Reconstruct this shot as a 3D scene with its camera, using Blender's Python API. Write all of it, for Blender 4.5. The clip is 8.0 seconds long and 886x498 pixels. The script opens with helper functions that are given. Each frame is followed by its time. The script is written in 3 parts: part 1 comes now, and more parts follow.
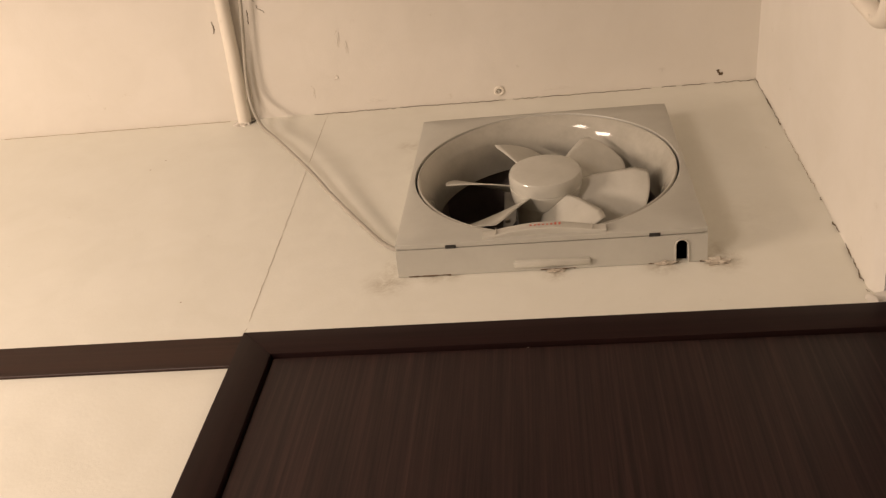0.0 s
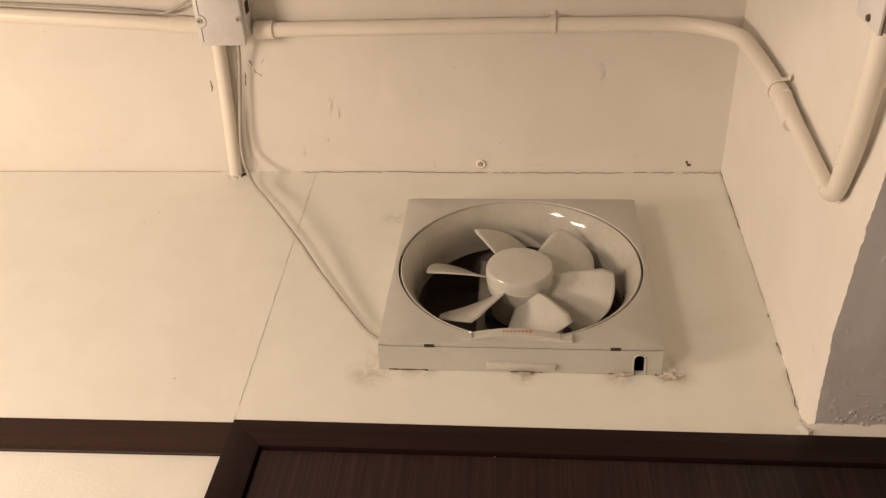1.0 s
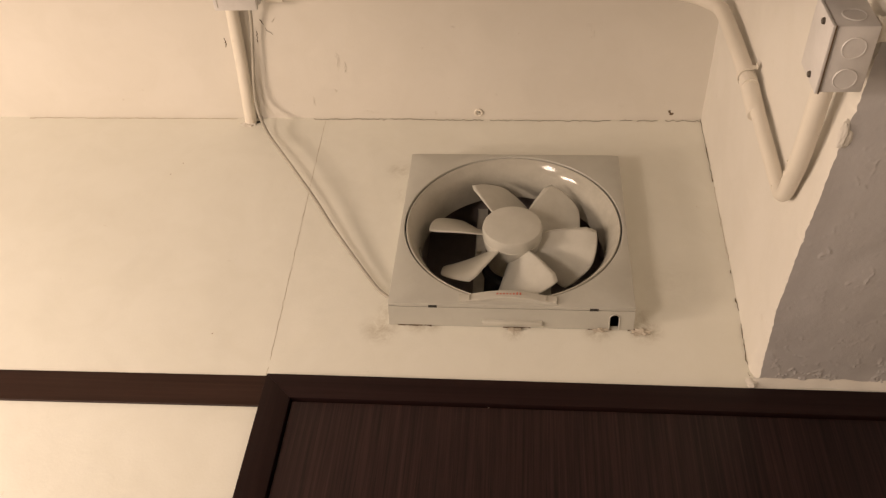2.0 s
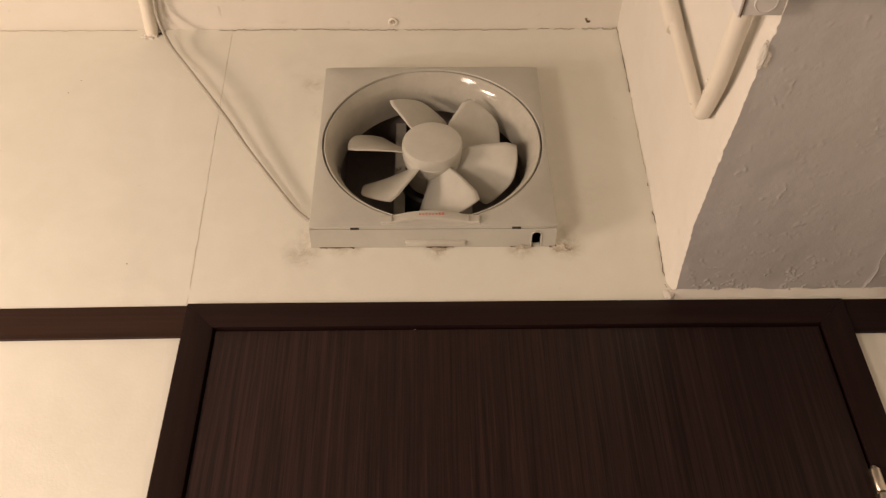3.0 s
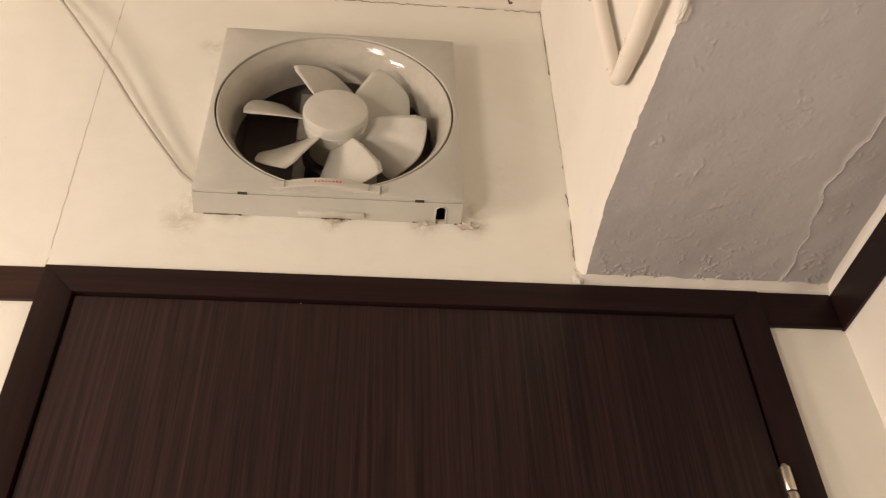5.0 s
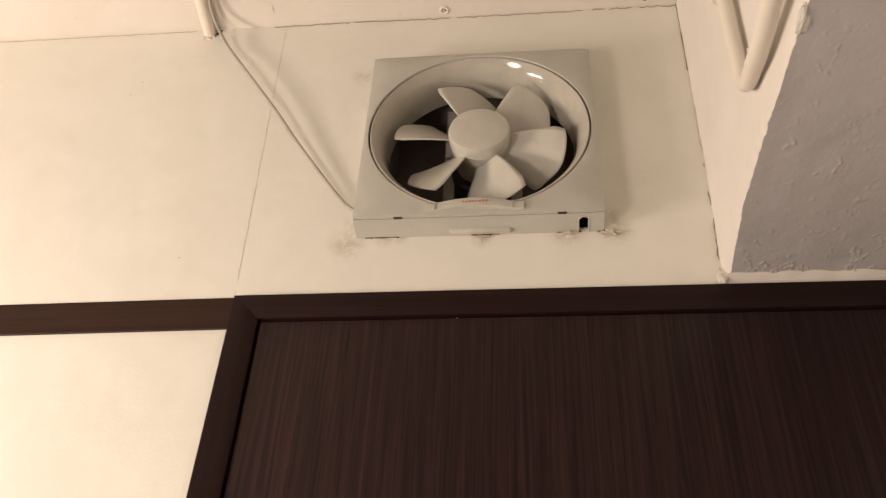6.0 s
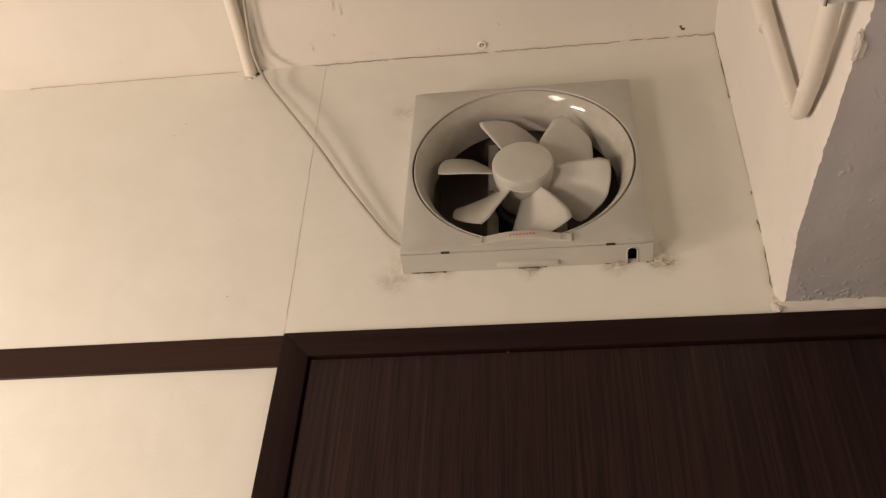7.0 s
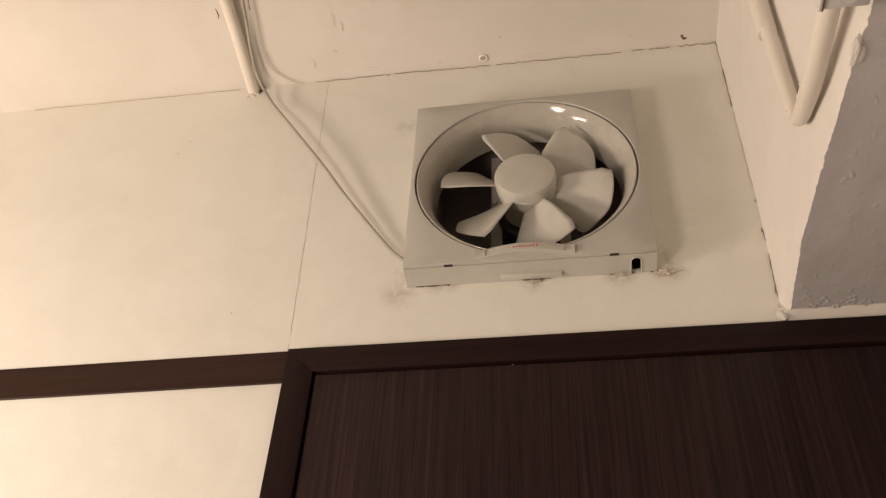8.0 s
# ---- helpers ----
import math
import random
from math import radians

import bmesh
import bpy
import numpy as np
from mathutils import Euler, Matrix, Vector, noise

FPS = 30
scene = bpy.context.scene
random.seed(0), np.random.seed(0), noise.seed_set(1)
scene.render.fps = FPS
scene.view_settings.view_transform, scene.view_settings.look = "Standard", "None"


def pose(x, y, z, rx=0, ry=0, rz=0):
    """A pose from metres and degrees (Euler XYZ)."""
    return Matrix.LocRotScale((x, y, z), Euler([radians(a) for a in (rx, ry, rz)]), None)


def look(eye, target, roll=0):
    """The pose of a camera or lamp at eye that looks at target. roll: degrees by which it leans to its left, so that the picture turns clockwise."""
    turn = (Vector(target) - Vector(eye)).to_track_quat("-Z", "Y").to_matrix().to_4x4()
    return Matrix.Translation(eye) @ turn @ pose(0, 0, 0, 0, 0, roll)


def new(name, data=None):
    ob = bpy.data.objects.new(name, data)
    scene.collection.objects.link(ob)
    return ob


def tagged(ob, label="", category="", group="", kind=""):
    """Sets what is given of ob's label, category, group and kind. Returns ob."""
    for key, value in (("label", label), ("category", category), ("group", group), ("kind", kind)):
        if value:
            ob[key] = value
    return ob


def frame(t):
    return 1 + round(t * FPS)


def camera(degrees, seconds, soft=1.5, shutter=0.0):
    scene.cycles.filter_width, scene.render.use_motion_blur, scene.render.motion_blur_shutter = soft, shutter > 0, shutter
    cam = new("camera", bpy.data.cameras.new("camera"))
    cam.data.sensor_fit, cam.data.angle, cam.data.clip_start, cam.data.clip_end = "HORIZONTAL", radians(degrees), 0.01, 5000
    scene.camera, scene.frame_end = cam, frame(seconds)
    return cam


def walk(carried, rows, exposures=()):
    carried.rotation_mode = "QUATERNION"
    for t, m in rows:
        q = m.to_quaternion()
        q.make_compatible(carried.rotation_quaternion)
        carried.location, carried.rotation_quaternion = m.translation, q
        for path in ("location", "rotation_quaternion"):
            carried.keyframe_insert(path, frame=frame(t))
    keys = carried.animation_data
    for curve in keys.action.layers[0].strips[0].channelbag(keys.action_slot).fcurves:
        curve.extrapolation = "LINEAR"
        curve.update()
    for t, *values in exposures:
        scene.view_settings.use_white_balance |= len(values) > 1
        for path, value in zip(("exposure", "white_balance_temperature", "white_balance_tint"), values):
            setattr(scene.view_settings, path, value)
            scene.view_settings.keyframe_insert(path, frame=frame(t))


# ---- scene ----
cam = camera(53.15, 8.0, soft=1.25, shutter=0.15)
PATH = [
    (0, (0.3445, -0.5630, 1.3421), (0.0926, 0.4712, 3.0356), 8.29),
    (0.2, (0.3493, -0.5808, 1.3560), (0.1335, 0.4578, 3.0512), 7.66),
    (0.5, (0.3385, -0.6429, 1.3609), (0.1563, 0.4002, 3.0572), 7.73),
    (0.8, (0.3308, -0.6991, 1.3617), (0.1509, 0.3632, 3.0471), 8.69),
    (1, (0.3373, -0.7469, 1.3562), (0.1632, 0.3539, 3.0169), 8.06),
    (1.2, (0.3515, -0.8056, 1.3478), (0.1724, 0.3483, 2.9705), 7.82),
    (2.3, (0.3411, -0.9908, 1.3370), (0.1807, 0.4060, 2.7588), 5.80),
    (2.5, (0.3330, -0.9994, 1.3433), (0.2233, 0.4061, 2.7614), 4.50),
    (2.7, (0.3361, -1.0052, 1.3442), (0.2639, 0.4185, 2.7461), 3.48),
    (2.8, (0.3412, -1.0051, 1.3476), (0.2892, 0.4426, 2.7260), 2.72),
    (3, (0.3323, -0.9829, 1.3725), (0.3607, 0.5460, 2.6607), -1.10),
    (3.2, (0.3299, -0.9413, 1.3757), (0.3934, 0.5610, 2.6947), -2.00),
    (3.5, (0.3173, -0.8670, 1.3976), (0.4405, 0.5855, 2.7666), -5.00),
    (3.8, (0.3181, -0.8054, 1.4064), (0.6494, 0.5783, 2.8122), -9.89),
    (4, (0.3194, -0.7856, 1.4145), (0.7206, 0.5842, 2.8165), -11.98),
    (4.2, (0.3229, -0.7753, 1.4137), (0.7444, 0.6054, 2.7983), -11.56),
    (5.3, (0.4175, -0.9222, 1.3764), (0.4777, 0.5968, 2.6760), 1.34),
    (5.5, (0.4362, -0.9515, 1.3810), (0.4110, 0.5831, 2.6630), 2.11),
    (5.7, (0.4350, -0.9557, 1.3784), (0.3296, 0.5720, 2.6636), 2.48),
    (6, (0.4111, -0.9576, 1.3754), (0.2129, 0.5664, 2.6555), 3.12),
    (6.5, (0.3814, -0.9510, 1.3710), (0.1362, 0.5558, 2.6631), 3.57),
    (7, (0.3782, -0.9625, 1.3785), (0.1286, 0.5095, 2.7096), 3.42),
    (7.5, (0.3813, -0.9541, 1.3793), (0.1313, 0.5045, 2.7253), 3.05),
    (8, (0.3882, -0.9582, 1.3791), (0.1172, 0.4889, 2.7334), 3.17),
]
walk(cam, [(t, look(eye, target, roll)) for t, eye, target, roll in PATH], exposures=[
    (0.0, -0.02, 6620, 10.2), (1.0, 0.08, 6580, 9.6), (2.5, -0.04, 6640, 10.0), (3.2, 0.10, 6680, 10.2), (3.6, 0.17, 6620, 10.0), (4.0, 0.34, 6350, 8.2), (4.2, 0.38, 6240, 7.6),
    (5.5, 0.40, 6150, 8.0), (6.2, 0.18, 6090, 8.2), (6.6, 0.07, 6110, 8.3), (7.0, -0.10, 6150, 8.6), (7.5, -0.01, 6150, 8.6), (8.0, 0.04, 6150, 8.6)])

# ---------------------------------------------------------------- light
world = bpy.data.worlds.new("room_air")
world.use_nodes = True
world.node_tree.nodes["Background"].inputs[0].default_value = (1.0, 0.75, 0.5, 1)
world.node_tree.nodes["Background"].inputs[1].default_value = 0.02
scene.world = world


def area_lamp(name, eye, target, size_x, size_y, watts, color):
    data = bpy.data.lights.new(name, "AREA")
    data.shape, data.size, data.size_y, data.energy, data.color = "RECTANGLE", size_x, size_y, watts, color
    ob = new(name, data)
    ob.matrix_world = look(eye, target)
    return ob


# The room's warm lamp on the side away from the beam, low and close to the door wall.
area_lamp("wall_light", (-1.32, -0.55, 1.55), (0.5, -0.1, 2.2), 0.26, 0.50, 20.0, (1.0, 0.768, 0.60))
# Added fill lamp, low and further from the door wall, brightening wall and ceiling.
area_lamp("fill_light", (-0.75, -1.15, 1.15), (0.3, 0.0, 2.3), 0.34, 0.30, 10.5, (1.0, 0.79, 0.64))


# ---------------------------------------------------------------- materials
def material(name, rough=0.5, metal=0.0, spec=0.5):
    mat = bpy.data.materials.new(name)
    mat.use_nodes = True
    nt = mat.node_tree
    bsdf = nt.nodes["Principled BSDF"]
    bsdf.inputs["Roughness"].default_value = rough
    bsdf.inputs["Metallic"].default_value = metal
    bsdf.inputs["Specular IOR Level"].default_value = spec
    return mat, nt, bsdf


def noise_node(nt, scale, detail=4.0, rough=0.6, stretch=None, distort=0.0):
    pos = nt.nodes.new("ShaderNodeNewGeometry")
    out = pos.outputs["Position"]
    if stretch:
        mp = nt.nodes.new("ShaderNodeMapping")
        mp.inputs["Scale"].default_value = stretch
        nt.links.new(out, mp.inputs["Vector"])
        out = mp.outputs["Vector"]
    n = nt.nodes.new("ShaderNodeTexNoise")
    n.inputs["Scale"].default_value = scale
    n.inputs["Detail"].default_value = detail
    n.inputs["Roughness"].default_value = rough
    n.inputs["Distortion"].default_value = distort
    nt.links.new(out, n.inputs["Vector"])
    return n.outputs["Fac"]


def ramp(nt, fac, stops):
    r = nt.nodes.new("ShaderNodeValToRGB")
    while len(r.color_ramp.elements) < len(stops):
        r.color_ramp.elements.new(0.5)
    for e, (p, c) in zip(r.color_ramp.elements, stops):
        e.position, e.color = p, (*c, 1)
    nt.links.new(fac, r.inputs["Fac"])
    return r.outputs["Color"]


def mix(nt, a, b, fac, mode="MULTIPLY"):
    m = nt.nodes.new("ShaderNodeMix")
    m.data_type, m.blend_type = "RGBA", mode
    nt.links.new(a, m.inputs[6])
    nt.links.new(b, m.inputs[7])
    if isinstance(fac, float):
        m.inputs[0].default_value = fac
    else:
        nt.links.new(fac, m.inputs[0])
    return m.outputs[2]


def bump(nt, bsdf, layers):
    last = None
    for fac, strength, dist in layers:
        b = nt.nodes.new("ShaderNodeBump")
        b.inputs["Strength"].default_value = strength
        b.inputs["Distance"].default_value = dist
        nt.links.new(fac, b.inputs["Height"])
        if last:
            nt.links.new(last, b.inputs["Normal"])
        last = b.outputs["Normal"]
    nt.links.new(last, bsdf.inputs["Normal"])


def paint(name, color, dark, rough=0.55, lumps=0.25, fine=0.15):
    """Brushed wall paint: slow tone drift, small stains, roller grain and shallow trowel waves."""
    mat, nt, bsdf = material(name, rough, spec=0.35)
    slow = noise_node(nt, 2.3, 3.0)
    spots = noise_node(nt, 38.0, 5.0, 0.7)
    tone = ramp(nt, slow, [(0.3, dark), (0.65, color)])
    speck = ramp(nt, spots, [(0.22, (0.80, 0.77, 0.72)), (0.34, (1, 1, 1))])
    patchy = ramp(nt, noise_node(nt, 12.0, 6.0, 0.65, None, 0.8), [(0.34, (0.95, 0.946, 0.928)), (0.60, (1, 1, 1))])
    nt.links.new(mix(nt, mix(nt, tone, speck, 0.8), patchy, 0.55), bsdf.inputs["Base Color"])
    bump(nt, bsdf, [(noise_node(nt, 9.0, 2.0), lumps, 0.012), (noise_node(nt, 260.0, 3.0), fine, 0.0012)])
    return mat


def plastic(name, color, dark, rough=0.4):
    mat, nt, bsdf = material(name, rough)
    tone = ramp(nt, noise_node(nt, 14.0, 5.0, 0.7), [(0.32, dark), (0.6, color)])
    nt.links.new(tone, bsdf.inputs["Base Color"])
    bump(nt, bsdf, [(noise_node(nt, 900.0, 2.0), 0.08, 0.0004)])
    return mat


def wood(name, base, streak, axis, rough=0.42, spec=0.22):
    """Dark stained veneer; the grain runs along the given axis."""
    mat, nt, bsdf = material(name, rough, spec=spec)
    long = {"x": (0.9, 60, 60), "y": (60, 0.9, 60), "z": (60, 60, 0.9)}[axis]
    band = {"x": (0.25, 14, 14), "y": (14, 0.25, 14), "z": (14, 14, 0.25)}[axis]
    fine = noise_node(nt, 4.0, 6.0, 0.75, long, 0.2)
    broad = noise_node(nt, 3.0, 3.0, 0.6, band, 0.4)
    a = ramp(nt, fine, [(0.38, base), (0.50, tuple(0.65 * p + 0.35 * q for p, q in zip(base, streak))), (0.68, streak)])
    b = ramp(nt, broad, [(0.3, (0.62, 0.60, 0.60)), (0.7, (1.0, 1.0, 1.0))])
    nt.links.new(mix(nt, a, b, 0.9), bsdf.inputs["Base Color"])
    bump(nt, bsdf, [(fine, 0.12, 0.0006)])
    return mat


def plain(name, color, rough=0.5, metal=0.0):
    mat, nt, bsdf = material(name, rough, metal)
    tone = ramp(nt, noise_node(nt, 60.0, 4.0), [(0.3, tuple(c * 0.8 for c in color)), (0.7, color)])
    nt.links.new(tone, bsdf.inputs["Base Color"])
    return mat


def stained(mat, spots):
    """Adds grimy smudges of their own outline to a paint: (x, z, radius, strength) on the door wall."""
    nt = mat.node_tree
    bsdf = nt.nodes["Principled BSDF"]
    color = bsdf.inputs["Base Color"].links[0].from_socket
    geo = nt.nodes.new("ShaderNodeNewGeometry")
    ragged = ramp(nt, noise_node(nt, 55.0, 6.0, 0.75, None, 0.6), [(0.38, (0, 0, 0)), (0.68, (1, 1, 1))])
    grime = nt.nodes.new("ShaderNodeRGB")
    grime.outputs[0].default_value = (0.33, 0.27, 0.18, 1)
    for x, z, radius, strength in spots:
        d = nt.nodes.new("ShaderNodeVectorMath")
        d.operation = "DISTANCE"
        nt.links.new(geo.outputs["Position"], d.inputs[0])
        d.inputs[1].default_value = (x, 0.0, z)
        f = nt.nodes.new("ShaderNodeMapRange")
        f.interpolation_type = "SMOOTHSTEP"
        for n, v in ((1, radius), (2, 0.0), (3, 0.0), (4, strength)):
            f.inputs[n].default_value = v
        nt.links.new(d.outputs["Value"], f.inputs[0])
        k = nt.nodes.new("ShaderNodeMath")
        k.operation = "MULTIPLY"
        nt.links.new(f.outputs[0], k.inputs[0])
        nt.links.new(ragged, k.inputs[1])
        color = mix(nt, color, grime.outputs[0], k.outputs[0], "MIX")
    nt.links.new(color, bsdf.inputs["Base Color"])
    return mat


WALL = paint("cream_wall_paint", (0.785, 0.756, 0.702), (0.74, 0.709, 0.65))
DOORWALL = stained(paint("cream_door_wall_paint", (0.825, 0.815, 0.742), (0.785, 0.772, 0.696)),
                   [(0.147, 2.195, 0.040, 0.68), (0.158, 2.235, 0.03, 0.50), (0.136, 2.57, 0.035, 0.42), (0.150, 2.50, 0.03, 0.28), (0.530, 2.205, 0.035, 0.84), (0.526, 2.235, 0.025, 0.42),
                    (0.343, 2.199, 0.026, 0.91), (0.462, 2.203, 0.030, 0.84), (0.20, 2.205, 0.025, 0.63), (0.225, 2.205, 0.02, 0.56), (0.57, 2.30, 0.09, 0.10)])
CEIL = paint("cream_ceiling_paint", (0.725, 0.69, 0.63), (0.68, 0.645, 0.585), lumps=0.3)
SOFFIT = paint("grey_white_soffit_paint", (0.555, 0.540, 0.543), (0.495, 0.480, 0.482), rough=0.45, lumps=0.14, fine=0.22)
PIPE = paint("painted_conduit", (0.80, 0.75, 0.665), (0.75, 0.70, 0.61), rough=0.35, lumps=0.05, fine=0.05)
BOXGREY = plastic("pale_grey_box_paint", (0.68, 0.66, 0.645), (0.59, 0.57, 0.555), 0.4)
FANWHITE = plastic("aged_white_plastic", (0.510, 0.502, 0.452), (0.468, 0.458, 0.412), 0.32)
BELL = plastic("glossy_white_plastic", (0.570, 0.557, 0.500), (0.51, 0.497, 0.44), 0.13)
DUSTY = plastic("dusty_bell_plastic", (0.50, 0.48, 0.42), (0.40, 0.382, 0.328), 0.08)
BLADE = plastic("blade_plastic", (0.60, 0.587, 0.530), (0.52, 0.507, 0.45), 0.35)
DARK = plain("dark_grey_plastic", (0.03, 0.027, 0.025), 0.6)
SEAM = plain("dusty_seam", (0.24, 0.215, 0.18), 0.7)
STRUT = plain("dusty_grey_metal", (0.50, 0.475, 0.42), 0.5)
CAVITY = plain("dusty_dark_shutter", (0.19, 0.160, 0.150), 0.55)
MOTOR = plain("dark_motor_paint", (0.035, 0.035, 0.045), 0.4)
DOORWOOD = wood("dark_wenge_door_veneer", (0.0118, 0.0053, 0.0058), (0.0490, 0.0226, 0.0205), "z", 0.5, 0.20)
FRAMEWOOD = wood("dark_frame_wood_upright", (0.0170, 0.0076, 0.0072), (0.0260, 0.0120, 0.0108), "z", 0.45, 0.15)
FRAMEWOOD_X = wood("dark_frame_wood_level", (0.0165, 0.0073, 0.0070), (0.0250, 0.0114, 0.0104), "x", 0.45, 0.15)
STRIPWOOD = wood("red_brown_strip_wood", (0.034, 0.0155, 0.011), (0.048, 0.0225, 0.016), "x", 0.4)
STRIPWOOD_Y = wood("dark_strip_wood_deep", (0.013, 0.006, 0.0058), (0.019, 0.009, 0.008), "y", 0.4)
CRACK = plain("crack_dirt_and_gap_shade", (0.14, 0.095, 0.055), 0.9)
HAIR = plain("faint_crack_dirt", (0.43, 0.35, 0.25), 0.9)
PLASTER = paint("bare_plaster", (0.62, 0.57, 0.49), (0.42, 0.36, 0.29), rough=0.8, lumps=0.4, fine=0.5)
METAL = plain("nickel_hinge", (0.62, 0.56, 0.47), 0.3, 1.0)
SCREW = plain("dull_screw", (0.16, 0.14, 0.12), 0.45, 0.7)
RED = plain("red_print", (0.60, 0.17, 0.12), 0.5)
CABLE = plastic("cream_cable_sheath", (0.42, 0.39, 0.335), (0.34, 0.315, 0.27), 0.4)
FLOORMAT = wood("floor_boards", (0.16, 0.09, 0.05), (0.24, 0.14, 0.08), "y", 0.45)


# ---------------------------------------------------------------- mesh helpers
def link_mesh(name, bm, mat, smooth=True, angle=35):
    bmesh.ops.recalc_face_normals(bm, faces=bm.faces[:])
    me = bpy.data.meshes.new(name)
    bm.to_mesh(me)
    bm.free()
    me.materials.append(mat)
    if smooth:
        me.polygons.foreach_set("use_smooth", [True] * len(me.polygons))
        me.set_sharp_from_angle(angle=radians(angle))
    return new(name, me)


def thing(name, at, label, category, group="", kind=""):
    ob = new(name)
    ob.location = at
    ob.empty_display_size = 0.05
    return tagged(ob, label, category, group, kind)


def part(name, bm, mat, parent, label="", angle=35):
    """One mesh, in world measures, under a thing (an empty) or under a part of it."""
    ob = link_mesh(name, bm, mat, angle=angle)
    ob.parent = parent
    if parent.data is None:
        ob.matrix_parent_inverse = Matrix.Translation(-parent.location)
    return tagged(ob, label)


def box(bm, lo, hi, bevel=0.0, segments=2):
    made = bmesh.ops.create_cube(bm, size=1.0)["verts"]
    for v in made:
        v.co = [lo[i] + (v.co[i] + 0.5) * (hi[i] - lo[i]) for i in range(3)]
    if bevel:
        edges = list({e for v in made for e in v.link_edges})
        bmesh.ops.bevel(bm, geom=edges, offset=bevel, segments=segments, affect="EDGES", profile=0.5)
    return bm


def rounded(points, radius, steps=7):
    """A polyline whose inner corners are rounded."""
    pts = [Vector(p) for p in points]
    out = [pts[0]]
    for i in range(1, len(pts) - 1):
        a, b, c = pts[i - 1], pts[i], pts[i + 1]
        r = min(radius, (a - b).length * 0.48, (c - b).length * 0.48)
        p, q = b + (a - b).normalized() * r, b + (c - b).normalized() * r
        for k in range(steps + 1):
            u = k / steps
            out.append(p * (1 - u) ** 2 + b * 2 * u * (1 - u) + q * u ** 2)
    out.append(pts[-1])
    return out


def spline(points, steps=8):
    pts = [Vector(p) for p in points]
    pts = [2 * pts[0] - pts[1]] + pts + [2 * pts[-1] - pts[-2]]
    out = []
    for i in range(1, len(pts) - 2):
        a, b, c, d = pts[i - 1 : i + 3]
        for k in range(steps):
            u = k / steps
            out.append(0.5 * (2 * b + (c - a) * u + (2 * a - 5 * b + 4 * c - d) * u * u + (3 * b - a - 3 * c + d) * u ** 3))
    return out + [pts[-2]]


def tube(bm, pts, radius, sides=16, cap=True):
    """Sweeps a circle along the points; radius is a number or one number a point."""
    pts = [Vector(p) for p in pts]
    radii = radius if isinstance(radius, list) else [radius] * len(pts)
    side = None
    rings = []
    for i, p in enumerate(pts):
        d = (pts[min(i + 1, len(pts) - 1)] - pts[max(i - 1, 0)]).normalized()
        if side is None:
            side = d.orthogonal().normalized()
        side = (side - d * side.dot(d)).normalized()
        other = d.cross(side)
        rings.append([bm.verts.new(p + radii[i] * (math.cos(a) * side + math.sin(a) * other))
                      for a in (2 * math.pi * k / sides for k in range(sides))])
    for a, b in zip(rings, rings[1:]):
        for k in range(sides):
            bm.faces.new((a[k], a[(k + 1) % sides], b[(k + 1) % sides], b[k]))
    if cap:
        bm.faces.new(rings[0][::-1])
        bm.faces.new(rings[-1])
    return bm


def turned(bm, center, profile, sides=96, cap_first=False, cap_last=False):
    """A shape turned about the y axis through center; profile: (radius, y)."""
    rings = []
    for r, y in profile:
        rings.append([bm.verts.new((center[0] + r * math.cos(a), y, center[1] + r * math.sin(a)))
                      for a in (2 * math.pi * k / sides for k in range(sides))])
    for a, b in zip(rings, rings[1:]):
        for k in range(sides):
            bm.faces.new((a[k], a[(k + 1) % sides], b[(k + 1) % sides], b[k]))
    if cap_first:
        bm.faces.new(rings[0])
    if cap_last:
        bm.faces.new(rings[-1])
    return bm


def holed_slab(bm, xs, zs, holes, y0, y1):
    """An upright slab from y0 to y1 on the grid xs by zs; the cells in holes stay open right through."""
    solid = {(i, k) for i in range(len(xs) - 1) for k in range(len(zs) - 1)} - set(holes)
    cache = {}

    def v(i, y, k):
        key = (i, y, k)
        if key not in cache:
            cache[key] = bm.verts.new((xs[i], y, zs[k]))
        return cache[key]

    for i, k in solid:
        for y in (y0, y1):
            bm.faces.new((v(i, y, k), v(i + 1, y, k), v(i + 1, y, k + 1), v(i, y, k + 1)))
        for (di, dk), (a, b) in {(-1, 0): ((i, k), (i, k + 1)), (1, 0): ((i + 1, k), (i + 1, k + 1)),
                                 (0, -1): ((i, k), (i + 1, k)), (0, 1): ((i, k + 1), (i + 1, k + 1))}.items():
            if (i + di, k + dk) not in solid:
                bm.faces.new((v(a[0], y0, a[1]), v(b[0], y0, b[1]), v(b[0], y1, b[1]), v(a[0], y1, a[1])))
    return bm


def structure(name, bm, mat, label, category, smooth=True):
    return tagged(link_mesh(name, bm, mat, smooth), label, category, kind="structure")


# ---------------------------------------------------------------- measures of the room
CEILING_Z = 2.73
SOFFIT_Z = 2.117
BEAM_X = 0.672
EAST_X = 1.005
WEST_X = -1.75
SOUTH_Y = -2.3
CROSS_Y = -0.581
CROSS_Z = 2.085
FAN = (0.3365, 2.3880)

